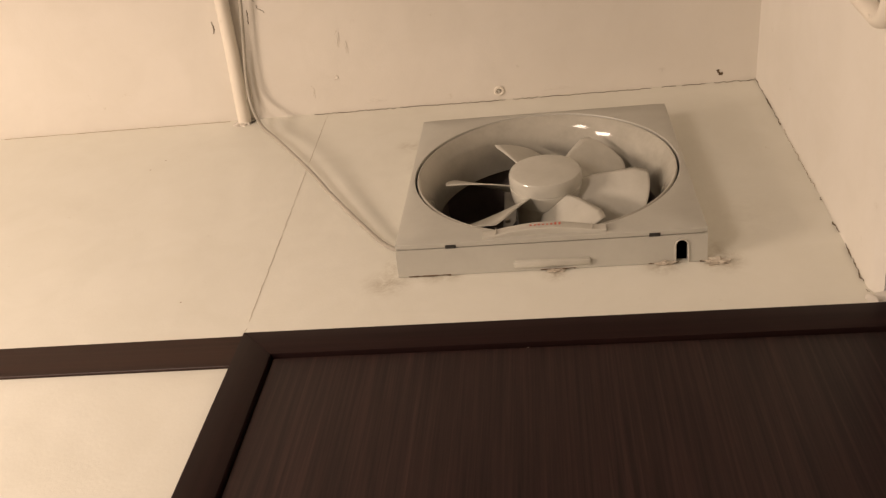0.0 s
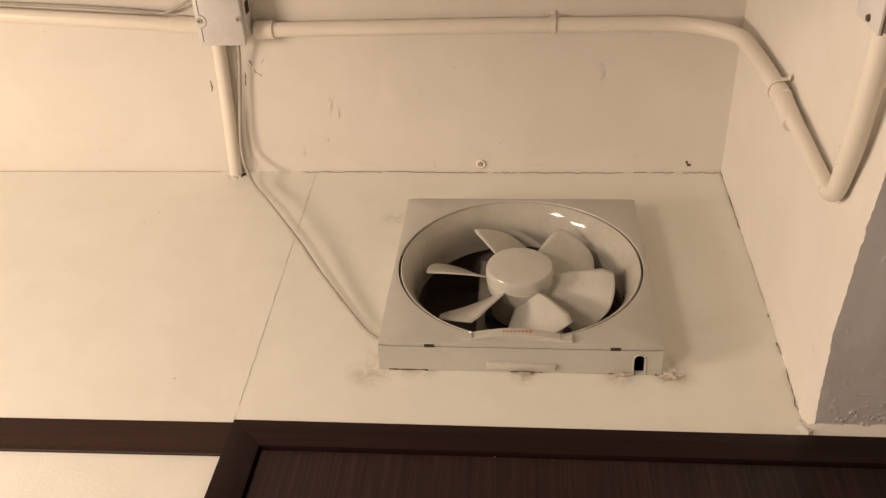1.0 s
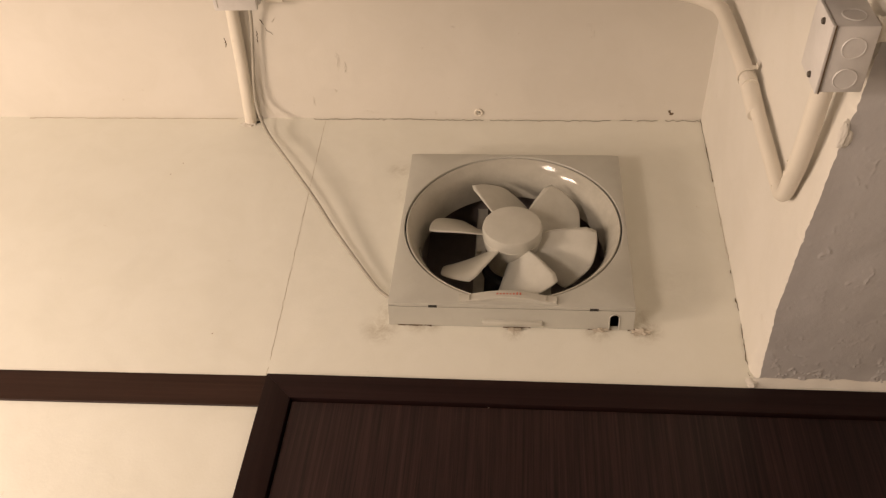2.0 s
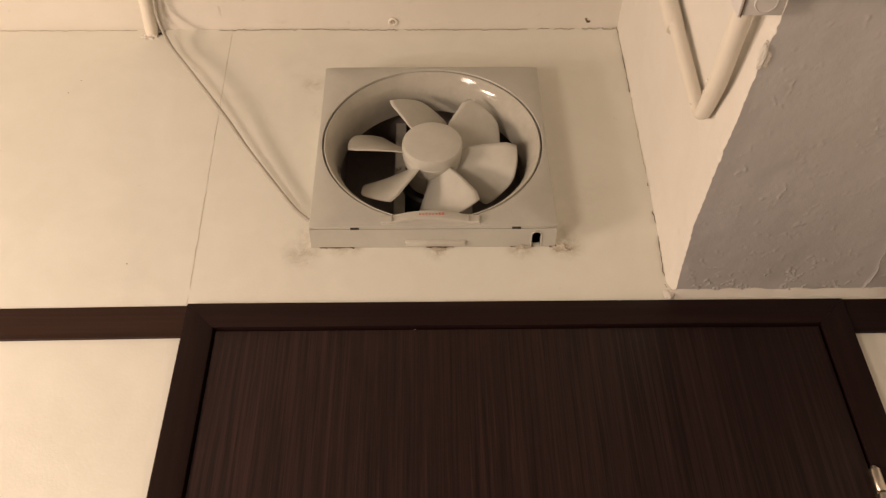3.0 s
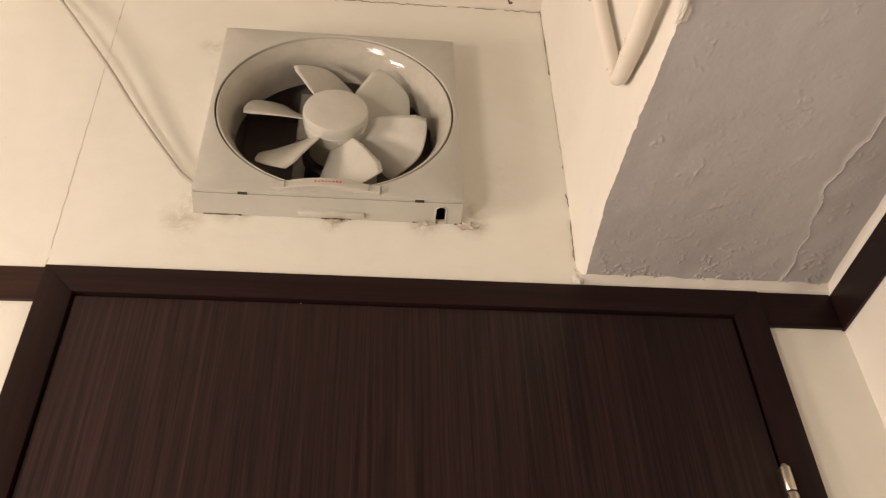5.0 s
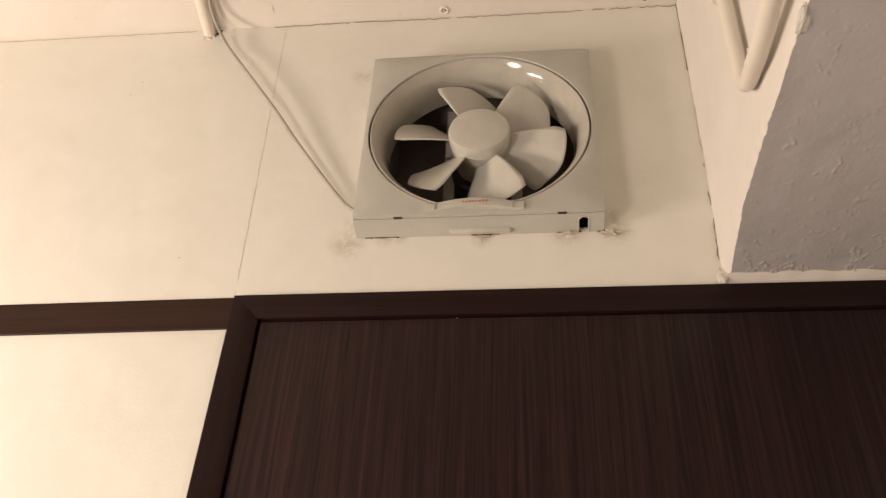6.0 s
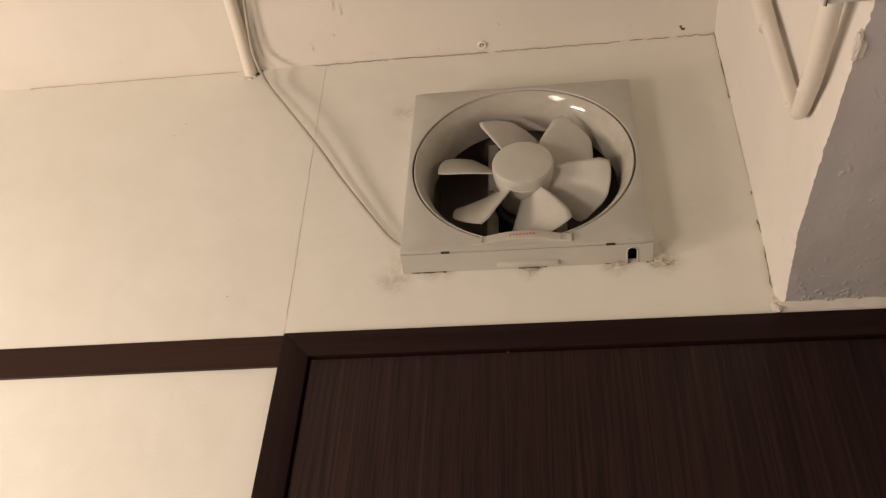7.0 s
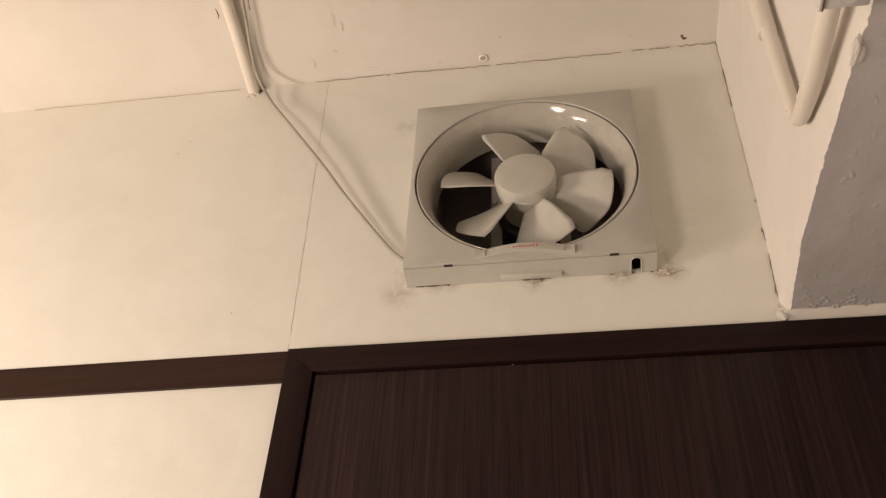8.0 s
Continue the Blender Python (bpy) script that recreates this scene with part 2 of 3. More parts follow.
# ---------------------------------------------------------------- room shell
bm = bmesh.new()
holed_slab(bm, [WEST_X - 0.1, 0.006, 0.182, 0.492, 0.894, EAST_X + 0.1], [0.0, 2.094, 2.230, 2.542, CEILING_Z + 0.1],
           [(1, 0), (2, 0), (3, 0), (2, 2)], 0.0, 0.14)
structure("wall_north", bm, DOORWALL, "cream painted plaster wall above a dark door", "wall")
bm = bmesh.new()
structure("wall_east", box(bm, (EAST_X, SOUTH_Y, 0), (EAST_X + 0.1, 0, CEILING_Z + 0.1)), WALL, "cream painted wall under a dark strip", "wall")
# West wall, south wall and floor are unseen, added so the closed room bounces light.
bm = bmesh.new()
structure("wall_west", box(bm, (WEST_X - 0.1, SOUTH_Y, 0), (WEST_X, 0, CEILING_Z + 0.1)), WALL, "unseen cream painted plain wall, added to bounce light", "wall")
bm = bmesh.new()
structure("wall_south", box(bm, (WEST_X - 0.1, SOUTH_Y - 0.1, 0), (EAST_X + 0.1, SOUTH_Y, CEILING_Z + 0.1)), WALL, "unseen cream painted plain wall, added to bounce light", "wall")
bm = bmesh.new()
structure("floor", box(bm, (WEST_X, SOUTH_Y, -0.1), (EAST_X, 0, 0)), FLOORMAT, "unseen brown wooden floor, added to close the room", "floor")
bm = bmesh.new()
structure("ceiling", box(bm, (WEST_X, SOUTH_Y, CEILING_Z), (EAST_X, 0, CEILING_Z + 0.1)), CEIL, "cream painted uneven plaster ceiling", "ceiling")


def wobble(a, b, scale, amount, seed=0.0):
    return amount * noise.fractal(Vector((a * scale + seed, b * scale - seed, seed)), 0.8, 2.0, 4)


def edge_off(y):
    """How far the beam's ragged lower edge strays at y."""
    broken = max(0.0, wobble(y, 0.9, 26, 1.0, 21.0) - 0.15)
    return wobble(y, 0.3, 14, 0.0010, 3.1) + wobble(y, 0.7, 110, 0.0007, 8.2) + 0.0022 * broken * (1 + wobble(y, 0.2, 150, 1.0, 6.0))


# The beam along the east wall: its upright side and its underside are two sheets that meet in a ragged edge.
bm = bmesh.new()
cols, rows = 400, 36
grid = []
for i in range(cols + 1):
    y = CROSS_Y * i / cols
    line = []
    for k in range(rows + 1):
        u = k / rows
        z = SOFFIT_Z + (CEILING_Z - SOFFIT_Z) * u ** 1.6
        foot = 0.662 + 0.018 * min(1.25, -y / 0.41) ** 1.5
        x = foot + (0.679 - foot) * u + wobble(y, z, 7, 0.0015, 1.0)
        low = max(0.0, 1 - (z - SOFFIT_Z) / 0.02)
        x += 0.002 * low * low + edge_off(y) * low + 0.009 * low * max(0.0, 1 + y / 0.14)
        z += 0.6 * edge_off(y + 2) * low
        line.append(bm.verts.new((x, y, z)))
    grid.append(line)
edge_line = [(l[0].co.x, l[0].co.z) for l in grid]
back = [(bm.verts.new((BEAM_X + 0.06, l[0].co.y, l[0].co.z + 0.02)), bm.verts.new((BEAM_X + 0.06, l[0].co.y, CEILING_Z))) for l in grid]
for i in range(cols):
    for k in range(rows):
        bm.faces.new((grid[i][k], grid[i + 1][k], grid[i + 1][k + 1], grid[i][k + 1]))
    bm.faces.new((grid[i][0], grid[i + 1][0], back[i + 1][0], back[i][0]))
    bm.faces.new((back[i][0], back[i + 1][0], back[i + 1][1], back[i][1]))
structure("beam_side", bm, WALL, "cream painted side of a ceiling beam with ragged lower edge", "beam")

bm = bmesh.new()
wide = 220
grid = []
for i in range(cols + 1):
    y = CROSS_Y * i / cols
    line = []
    for k in range(wide + 1):
        u = k / wide
        x0, z0 = edge_line[i]
        x = x0 + (EAST_X - x0) * u
        hem = min(1.0, u * 14, (1 - u) * 14)
        z = z0 * max(0, 1 - u * 36) + SOFFIT_Z * min(1, u * 36)
        z += hem * (wobble(x, y, 5, 0.0022, 5.0) + wobble(x, y, 22, 0.0003, 2.0))
        near = max(0.0, 1 + y / 0.06)
        skin = max(0.0, 1 - abs(wobble(x, y, 17, 1.0, 7.0)) / 0.075)
        patch = min(1.0, max(0.0, wobble(x, y, 23, 1.0, 11.0) - 0.34 + 0.36 * near) * 5)
        rim = max(0.0, 1 + y / 0.10)
        flake = max(0.0, 1 - abs(wobble(x, y, 46, 1.0, 31.0)) / 0.11) * min(1.0, max(0.0, wobble(x, y, 27, 1.0, 37.0) - 0.22 + 0.36 * rim) * 5)
        peel = x - 0.931 - wobble(y, 0.2, 9, 0.014, 15.0)
        z -= hem * ((0.0010 + 0.0012 * near) * skin * patch + (0.0005 + 0.0013 * rim) * flake + (0.0010 * max(0.0, 1 - abs(peel) / 0.003) + (0.0009 if peel > 0 else 0.0)) * min(1.0, max(0.0, wobble(y, 0.5, 11, 1.0, 17.0) + 0.75)))
        line.append(bm.verts.new((x, y, z)))
    grid.append(line)
for i in range(cols):
    for k in range(wide):
        bm.faces.new((grid[i][k], grid[i + 1][k], grid[i + 1][k + 1], grid[i][k + 1]))
peel_line = [Vector(min((v.co for v in l), key=lambda c: abs(c.x - 0.931 - wobble(c.y, 0.2, 9, 0.014, 15.0)))) - Vector((0, 0, 0.0012)) for l in grid[15:350:5]]
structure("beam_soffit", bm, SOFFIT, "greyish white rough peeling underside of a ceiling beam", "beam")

# The lower beam that crosses the room.
bm = bmesh.new()
n = 420
front = []
for i in range(n + 1):
    x = WEST_X + (EAST_X - WEST_X) * i / n
    dz, dy = wobble(x, 0.1, 30, 0.002, 4.0) + wobble(x, 0.4, 110, 0.0022, 9.0), wobble(x, 0.6, 30, 0.002, 6.0) + wobble(x, 0.9, 130, 0.0018, 3.0)
    front.append([bm.verts.new(p) for p in ((x, CROSS_Y + dy * 0.4, CEILING_Z), (x, CROSS_Y + dy, CROSS_Z + 0.006 + dz),
                                            (x, CROSS_Y - 0.008, CROSS_Z + dz), (x, CROSS_Y - 0.28, CROSS_Z), (x, CROSS_Y - 0.28, CEILING_Z))])
for a, b in zip(front, front[1:]):
    for k in range(4):
        bm.faces.new((a[k], b[k], b[k + 1], a[k + 1]))
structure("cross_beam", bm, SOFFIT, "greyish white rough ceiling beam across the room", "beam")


# ---------------------------------------------------------------- door, frame and strips
door = thing("door_1", (0.45, 0.0, 0.0), "closed dark wenge veneer door in a dark mitred frame", "door", kind="structure")


def prism(bm, outline, y0, y1):
    """A flat outline of (x, z) given depth from y0 to y1."""
    a = [bm.verts.new((x, y0, z)) for x, z in outline]
    b = [bm.verts.new((x, y1, z)) for x, z in outline]
    bm.faces.new(a)
    bm.faces.new(b[::-1])
    for k in range(len(a)):
        j = (k + 1) % len(a)
        bm.faces.new((a[k], a[j], b[j], b[k]))
    return bm


def soften(bm, offset, segments=2):
    bmesh.ops.bevel(bm, geom=bm.edges[:], offset=offset, segments=segments, affect="EDGES", profile=0.5)
    return bm


m = 0.0001
part("frame_head", soften(prism(bmesh.new(), [(m, 2.1), (0.9 - m, 2.1), (0.8595 - m, 2.0600), (0.0405 + m, 2.0600)], -0.008, 0.11), 0.0006), FRAMEWOOD_X, door)
part("frame_jamb", soften(prism(bmesh.new(), [(0, 2.1 - m), (0.0405, 2.0600 - m), (0.0405, 0), (0, 0)], -0.008, 0.11), 0.0006), FRAMEWOOD, door)
part("frame_jamb", soften(prism(bmesh.new(), [(0.9, 2.1 - m), (0.9, 0), (0.8595, 0), (0.8595, 2.0600 - m)], -0.008, 0.11), 0.0006), FRAMEWOOD, door)
leaf = part("door_leaf", soften(prism(bmesh.new(), [(0.0440, 0.008), (0.8560, 0.008), (0.8560, 2.0562), (0.0440, 2.0562)], -0.0050, 0.036), 0.0018), DOORWOOD, door)
part("door_stop", box(bmesh.new(), (0.0405, 0.04, 2.02), (0.8595, 0.06, 2.0600)), FRAMEWOOD_X, door)
bm = bmesh.new()
for k, (a, b) in enumerate(((1.752, 1.781), (1.783, 1.812), (1.814, 1.843))):
    tube(bm, [(0.8575, -0.0125, a), (0.8575, -0.0125, a + 0.0012), (0.8575, -0.0125, b - 0.0012), (0.8575, -0.0125, b)],
         [0.0058, 0.0066, 0.0066, 0.0058], 20)
tube(bm, [(0.8575, -0.0125, 1.843), (0.8575, -0.0125, 1.8465)], [0.0052, 0.003], 16)
box(bm, (0.852, -0.012, 1.752), (0.8572, -0.004, 1.843))
part("hinge", bm, METAL, door, "nickel hinge knuckle")


def strip(name, lo, hi, mat, label):
    bm = box(bmesh.new(), lo, hi, 0.001, 1)
    return structure(name, bm, mat, label, "trim")


bm = prism(bmesh.new(), [(-0.0005, 2.0475), (-0.0005, 2.0995), (WEST_X, 2.0835), (WEST_X, 2.0290)], -0.004, 0.0)
structure("trim_west", soften(bm, 0.0008, 1), STRIPWOOD, "reddish dark brown wooden strip along the wall", "trim")
strip("trim_north_east", (0.9005, -0.005, 2.046), (EAST_X - 0.005, 0.0, 2.1015), FRAMEWOOD_X, "dark brown wooden strip beside the door frame")
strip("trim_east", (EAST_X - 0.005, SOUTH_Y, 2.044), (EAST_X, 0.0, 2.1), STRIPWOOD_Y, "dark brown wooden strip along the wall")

# ---------------------------------------------------------------- exhaust fan
fan = thing("exhaust_fan", (FAN[0], 0.0, FAN[1]), "off-white plastic square wall exhaust fan with six blades, standing still", "exhaust fan")
FX0, FX1, FZ0, FZ1 = 0.1595, 0.5135, 2.2090, 2.5665
FY = -0.0415


def square_ring(n, inset):
    """n points round the fan's square, at even angles from its middle, so that they pair with a circle's."""
    out = []
    for k in range(n):
        a = 2 * math.pi * k / n
        c, s = math.cos(a), math.sin(a)
        cx, cz = (FX0 + FX1) / 2, (FZ0 + FZ1) / 2
        hx, hz = (FX1 - FX0) / 2 - inset, (FZ1 - FZ0) / 2 - inset
        f = min(hx / max(abs(c), 1e-9), hz / max(abs(s), 1e-9))
        out.append((cx + f * c, cz + f * s))
    return out


n = 128
bm = bmesh.new()
rings = []
for r, y in ((0.1703, FY + 0.006), (0.1703, FY + 0.001), (0.1709, FY)):
    rings.append([bm.verts.new((FAN[0] + r * math.cos(2 * math.pi * k / n), y, FAN[1] + 0.0005 + r * math.sin(2 * math.pi * k / n))) for k in range(n)])
for inset, y in ((0.0016, FY), (0.0004, FY + 0.0006), (0.0, FY + 0.002), (0.0003, FY + 0.0062), (0.0016, FY + 0.0066)):
    rings.append([bm.verts.new((x, y, z)) for x, z in square_ring(n, inset)])
for a, b in zip(rings, rings[1:]):
    for k in range(n):
        bm.faces.new((a[k], a[(k + 1) % n], b[(k + 1) % n], b[k]))
panel = part("front_panel", bm, FANWHITE, fan, angle=40)

# body behind the panel, with the cable notch in its underside
yb = FY + 0.0076
NX, NW = 0.4855, 0.0062
for x0, x1 in ((FX0, FX0 + 0.0024), (FX1 - 0.0024, FX1)):
    part("body_side", box(bmesh.new(), (x0, yb, FZ0 + 0.0026), (x1, -0.0008, FZ1), 0.0004, 1), FANWHITE, fan)
part("body_top", box(bmesh.new(), (FX0 + 0.0026, yb, FZ1 - 0.0024), (FX1 - 0.0026, -0.0008, FZ1)), FANWHITE, fan)
bm = bmesh.new()
rings = [[bm.verts.new((x, y, z)) for x, z in square_ring(n, inset)] for inset, y in ((0.0024, FY + 0.0062), (0.0024, yb + 0.0008), (0.0060, yb + 0.0008), (0.0060, FY + 0.0062))]
for a, b in zip(rings, rings[1:] + rings[:1]):
    for k in range(n):
        bm.faces.new((a[k], a[(k + 1) % n], b[(k + 1) % n], b[k]))
part("panel_gasket", bm, SEAM, fan, "dusty dark seam behind the panel")
# underside: a sheet with an arch cut from its wall edge
bm = bmesh.new()
zs0, zs1 = FZ0, FZ0 + 0.0024
arch = [(NX - NW, -0.0008)] + [(NX - NW * math.cos(math.pi * k / 12), -0.021 - NW * math.sin(math.pi * k / 12)) for k in range(13)] + [(NX + NW, -0.0008)]
flat = [(FX0, -0.0008)] + arch + [(FX1, -0.0008), (FX1, yb), (FX0, yb)]
DRAFT = 0.0052
lo = [bm.verts.new((x, y, zs0 - DRAFT * (1 - y / yb))) for x, y in flat]
hi = [bm.verts.new((x, y, zs1)) for x, y in flat]
bm.faces.new(lo)
bm.faces.new(hi[::-1])
for k in range(len(flat)):
    j = (k + 1) % len(flat)
    bm.faces.new((lo[k], lo[j], hi[j], hi[k]))
bmesh.ops.triangulate(bm, faces=[f for f in bm.faces if len(f.verts) > 4])
part("body_underside", bm, FANWHITE, fan)
# rim round the notch
bm = bmesh.new()
edge = [(NX - NW - 0.0012, -0.001, zs0 - 0.0002 - DRAFT)] + [(NX - (NW + 0.0012) * math.cos(math.pi * k / 12), -0.021 - (NW + 0.0012) * math.sin(math.pi * k / 12), zs0 - 0.0002 - DRAFT * (1 - (0.021 + NW * math.sin(math.pi * k / 12)) / -yb)) for k in range(13)] + [(NX + NW + 0.0012, -0.001, zs0 - 0.0002 - DRAFT)]
part("notch_rim", tube(bm, edge, 0.0009, 8), FANWHITE, fan)
bm = box(bmesh.new(), (0.296, -0.0140, FZ0 - 0.0078), (0.383, -0.0060, FZ0 - 0.0014), 0.0012)
part("release_tab", bm, BELL, fan)
for x in (0.2245, 0.4555):
    part("seam_slot", box(bmesh.new(), (x - 0.0062, FY + 0.0030, FZ0 - 0.0003), (x + 0.0062, FY + 0.0078, FZ0 + 0.0020)), DARK, fan, "dark narrow slot")

# bell mouth
bm = bmesh.new()
profile = [(0.168, FY + 0.010), (0.1681, FY + 0.004), (0.1676, FY + 0.0014), (0.1664, FY + 0.0006), (0.1648, FY + 0.0016), (0.1625, FY + 0.0044),
           (0.1582, FY + 0.0100), (0.1558, FY + 0.0140), (0.1536, FY + 0.0185), (0.1506, FY + 0.0275), (0.1486, FY + 0.039), (0.1478, FY + 0.052), (0.1474, FY + 0.070), (0.1494, FY + 0.070)]
part("bell_mouth", turned(bm, FAN, profile, 128), DUSTY, fan, angle=60)

# sleeve through the wall, shutter slats and struts behind the blades
bm = bmesh.new()
for lo, hi in (((0.1822, 0.005, 2.2302), (0.1838, 0.139, 2.5418)), ((0.4902, 0.005, 2.2302), (0.4918, 0.139, 2.5418)),
               ((0.1838, 0.005, 2.2302), (0.4902, 0.139, 2.2318)), ((0.1838, 0.005, 2.5402), (0.4902, 0.139, 2.5418))):
    box(bm, lo, hi)
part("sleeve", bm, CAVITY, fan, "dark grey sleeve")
for k in range(6):
    z = 2.2325 + k * 0.0508
    bm = prism(bmesh.new(), [(0.1842, z), (0.4898, z), (0.4898, z + 0.0525), (0.1842, z + 0.0525)], 0.125, 0.129)
    bmesh.ops.rotate(bm, cent=(0.337, 0.127, z + 0.026), matrix=Matrix.Rotation(radians(7), 3, "X"), verts=bm.verts[:])
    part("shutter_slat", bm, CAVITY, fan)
for x in (0.283, 0.391):
    bm = box(bmesh.new(), (x - 0.009, 0.060, 2.2322), (x + 0.009, 0.063, 2.5398), 0.0006, 1)
    box(bm, (x - 0.009, 0.060, 2.2322), (x - 0.0075, 0.074, 2.5398))
    part("motor_strut", bm, STRUT, fan, "dusty metal strut")
bm = bmesh.new()
turned(bm, FAN, [(0.03, 0.045), (0.046, 0.047), (0.05, 0.052), (0.05, 0.105), (0.044, 0.112)], 48, True, True)
part("motor", bm, MOTOR, fan, "dark motor housing")
bm = bmesh.new()
tube(bm, [(0.280, 0.056, 2.425), (0.280, 0.060, 2.425)], [0.003, 0.004], 12)
part("screw", bm, METAL, fan)

# hub with rounded front edge and a waist
bm = bmesh.new()
turned(bm, FAN, [(0.020, -0.0385), (0.0405, -0.0378), (0.0455, -0.0362), (0.0474, -0.0330), (0.0478, -0.026), (0.0476, -0.0190), (0.0466, -0.0184), (0.0466, -0.0176), (0.0474, -0.0170),
                 (0.0462, -0.006), (0.0452, 0.0), (0.0445, 0.002), (0.0418, 0.003), (0.0410, 0.020), (0.040, 0.043)], 72, True, True)
part("hub", bm, BELL, fan)


def blade_mesh():
    """One paddle blade, along +x from the axis, twisted and a little cupped, 2 mm thick."""
    bm = bmesh.new()
    nu, nv = 40, 12
    sides = []
    for skin in (0.0011, -0.0011):
        g = []
        for i in range(nu + 1):
            u = i / nu
            r = 0.036 + u * 0.099
            half = 0.018 + 0.042 * min(1.0, u * 1.2) ** 0.85
            tip = max(0.0, (u - 0.55) / 0.45)
            line = []
            for k in range(nv + 1):
                v = 2 * k / nv - 1
                h = half * (0.97 - 0.47 * tip ** 3 if v > 0 else 0.90 + 0.05 * tip ** 2)
                skew = 0.010 * u * u
                w = v * h + skew + (0.0011 * noise.noise(Vector((i * 0.9, 3.0, v))) if k in (0, nv) and u > 0.12 else 0.0)
                bend = -(0.012 if v > 0 else 0.003) * tip * tip * v * v
                pitch = radians(40 - 14 * u)
                cup = 0.006 * (1 - v * v) * (0.4 + 0.6 * u)
                rad = r + bend
                along, depth = w * math.cos(pitch), w * math.sin(pitch)
                depth -= cup
                nrm = skin * (0.35 if (k in (0, nv) or i == nu) else 1.0)
                # the blade's leading side lies clockwise and further back
                a = -along / max(rad, 0.03)
                line.append(bm.verts.new((rad * math.cos(a), depth + nrm, rad * math.sin(a))))
            g.append(line)
        sides.append(g)
    a, b = sides
    for i in range(nu):
        for k in range(nv):
            bm.faces.new((a[i][k], a[i + 1][k], a[i + 1][k + 1], a[i][k + 1]))
            bm.faces.new((b[i][k], b[i][k + 1], b[i + 1][k + 1], b[i + 1][k]))
    for i in range(nu):
        for k in (0, nv):
            bm.faces.new((a[i][k], a[i + 1][k], b[i + 1][k], b[i][k]))
    for k in range(nv):
        for i in (0, nu):
            bm.faces.new((a[i][k], a[i][k + 1], b[i][k + 1], b[i][k]))
    bmesh.ops.recalc_face_normals(bm, faces=bm.faces[:])
    me = bpy.data.meshes.new("blade")
    bm.to_mesh(me)
    bm.free()
    me.materials.append(BLADE)
    me.polygons.foreach_set("use_smooth", [True] * len(me.polygons))
    return me


BLADE_MESH = blade_mesh()
for k in range(6):
    ob = new("blade", BLADE_MESH)
    ob.parent = fan
    ob.matrix_basis = pose(0, -0.004, 0, 0, -(-16.5 + 60 * k), 0)

# handle on the lower edge of the panel
bm = bmesh.new()
hx0, hx1 = 0.2620, 0.4025
sections = []
for k in range(25):
    u = k / 24
    x = hx0 + (hx1 - hx0) * u
    s = math.sin(math.pi * min(1, max(0, (u - 0.08) / 0.84)))
    zt = FZ0 + 0.0178 + 0.0060 * s
    zb = FZ0 + 0.0035 + 0.0045 * s
    yf = FY - 0.0035 - 0.004 * s
    sections.append([bm.verts.new(p) for p in ((x, FY + 0.0005, zb), (x, yf + 0.0008, zb), (x, yf, zb + 0.001), (x, yf, zt - 0.0015), (x, yf + 0.001, zt), (x, FY + 0.0005, zt))])
for a, b in zip(sections, sections[1:]):
    for k in range(6):
        bm.faces.new((a[k], a[(k + 1) % 6], b[(k + 1) % 6], b[k]))
bm.faces.new(sections[0])
bm.faces.new(sections[-1][::-1])
handle = part("handle", bm, BELL, fan)
for x in (0.2775, 0.3870):
    part("handle_joint", box(bmesh.new(), (x - 0.0004, FY - 0.0060, FZ0 + 0.0050), (x + 0.0004, FY - 0.001, FZ0 + 0.0172)), STRUT, handle)
random.seed(4)
for k in range(8):
    x = 0.3165 + k * 0.0047
    h = random.uniform(0.0016, 0.0042)
    bm = box(bmesh.new(), (x, FY - 0.0081, FZ0 + 0.0146), (x + 0.0024, FY - 0.0071, FZ0 + 0.0146 + h))
    part("print_bar", bm, RED, handle, "small red print")

# ---------------------------------------------------------------- conduits, boxes and cables
R = 0.0118
CZ = CEILING_Z - 0.0128


def collar(bm, a, b, r):
    """A sleeve round a pipe from a to b with slightly rolled ends."""
    a, b = Vector(a), Vector(b)
    d = (b - a).normalized()
    return tube(bm, [a, a + d * 0.001, b - d * 0.001, b], [r - 0.001, r, r, r - 0.001], 24)


ceiling_pipe = thing("conduit_pipe", (0.25, -0.27, CEILING_Z), "cream painted conduit across the ceiling, bent down the beam", "conduit", "conduits on ceiling and beam")
run = rounded([(-0.094, -0.266, CZ), (0.30, -0.269, CZ), (0.59, -0.268, CZ), (0.660, -0.270, 2.665), (0.660, -0.280, 2.53), (0.660, -0.282, 2.405)], 0.05, 8)
part("pipe", tube(bmesh.new(), run, R, 24), PIPE, ceiling_pipe)
run = rounded([(0.660, -0.281, 2.41), (0.6615, -0.275, 2.345), (0.6610, -0.265, 2.181), (0.6600, -0.35, 2.158), (0.657, -0.480, 2.142)], 0.026, 9)
part("pipe", tube(bmesh.new(), run, [0.0092 + 0.0018 * min(1.0, max(0.0, -(p.y + 0.268) / 0.05)) for p in run], 24), PIPE, ceiling_pipe)
part("coupling", collar(bmesh.new(), (-0.092, -0.266, CZ), (-0.062, -0.2663, CZ), 0.0148), PIPE, ceiling_pipe)
part("coupling", collar(bmesh.new(), (0.660, -0.2815, 2.425), (0.6605, -0.272, 2.352), 0.0124), PIPE, ceiling_pipe)


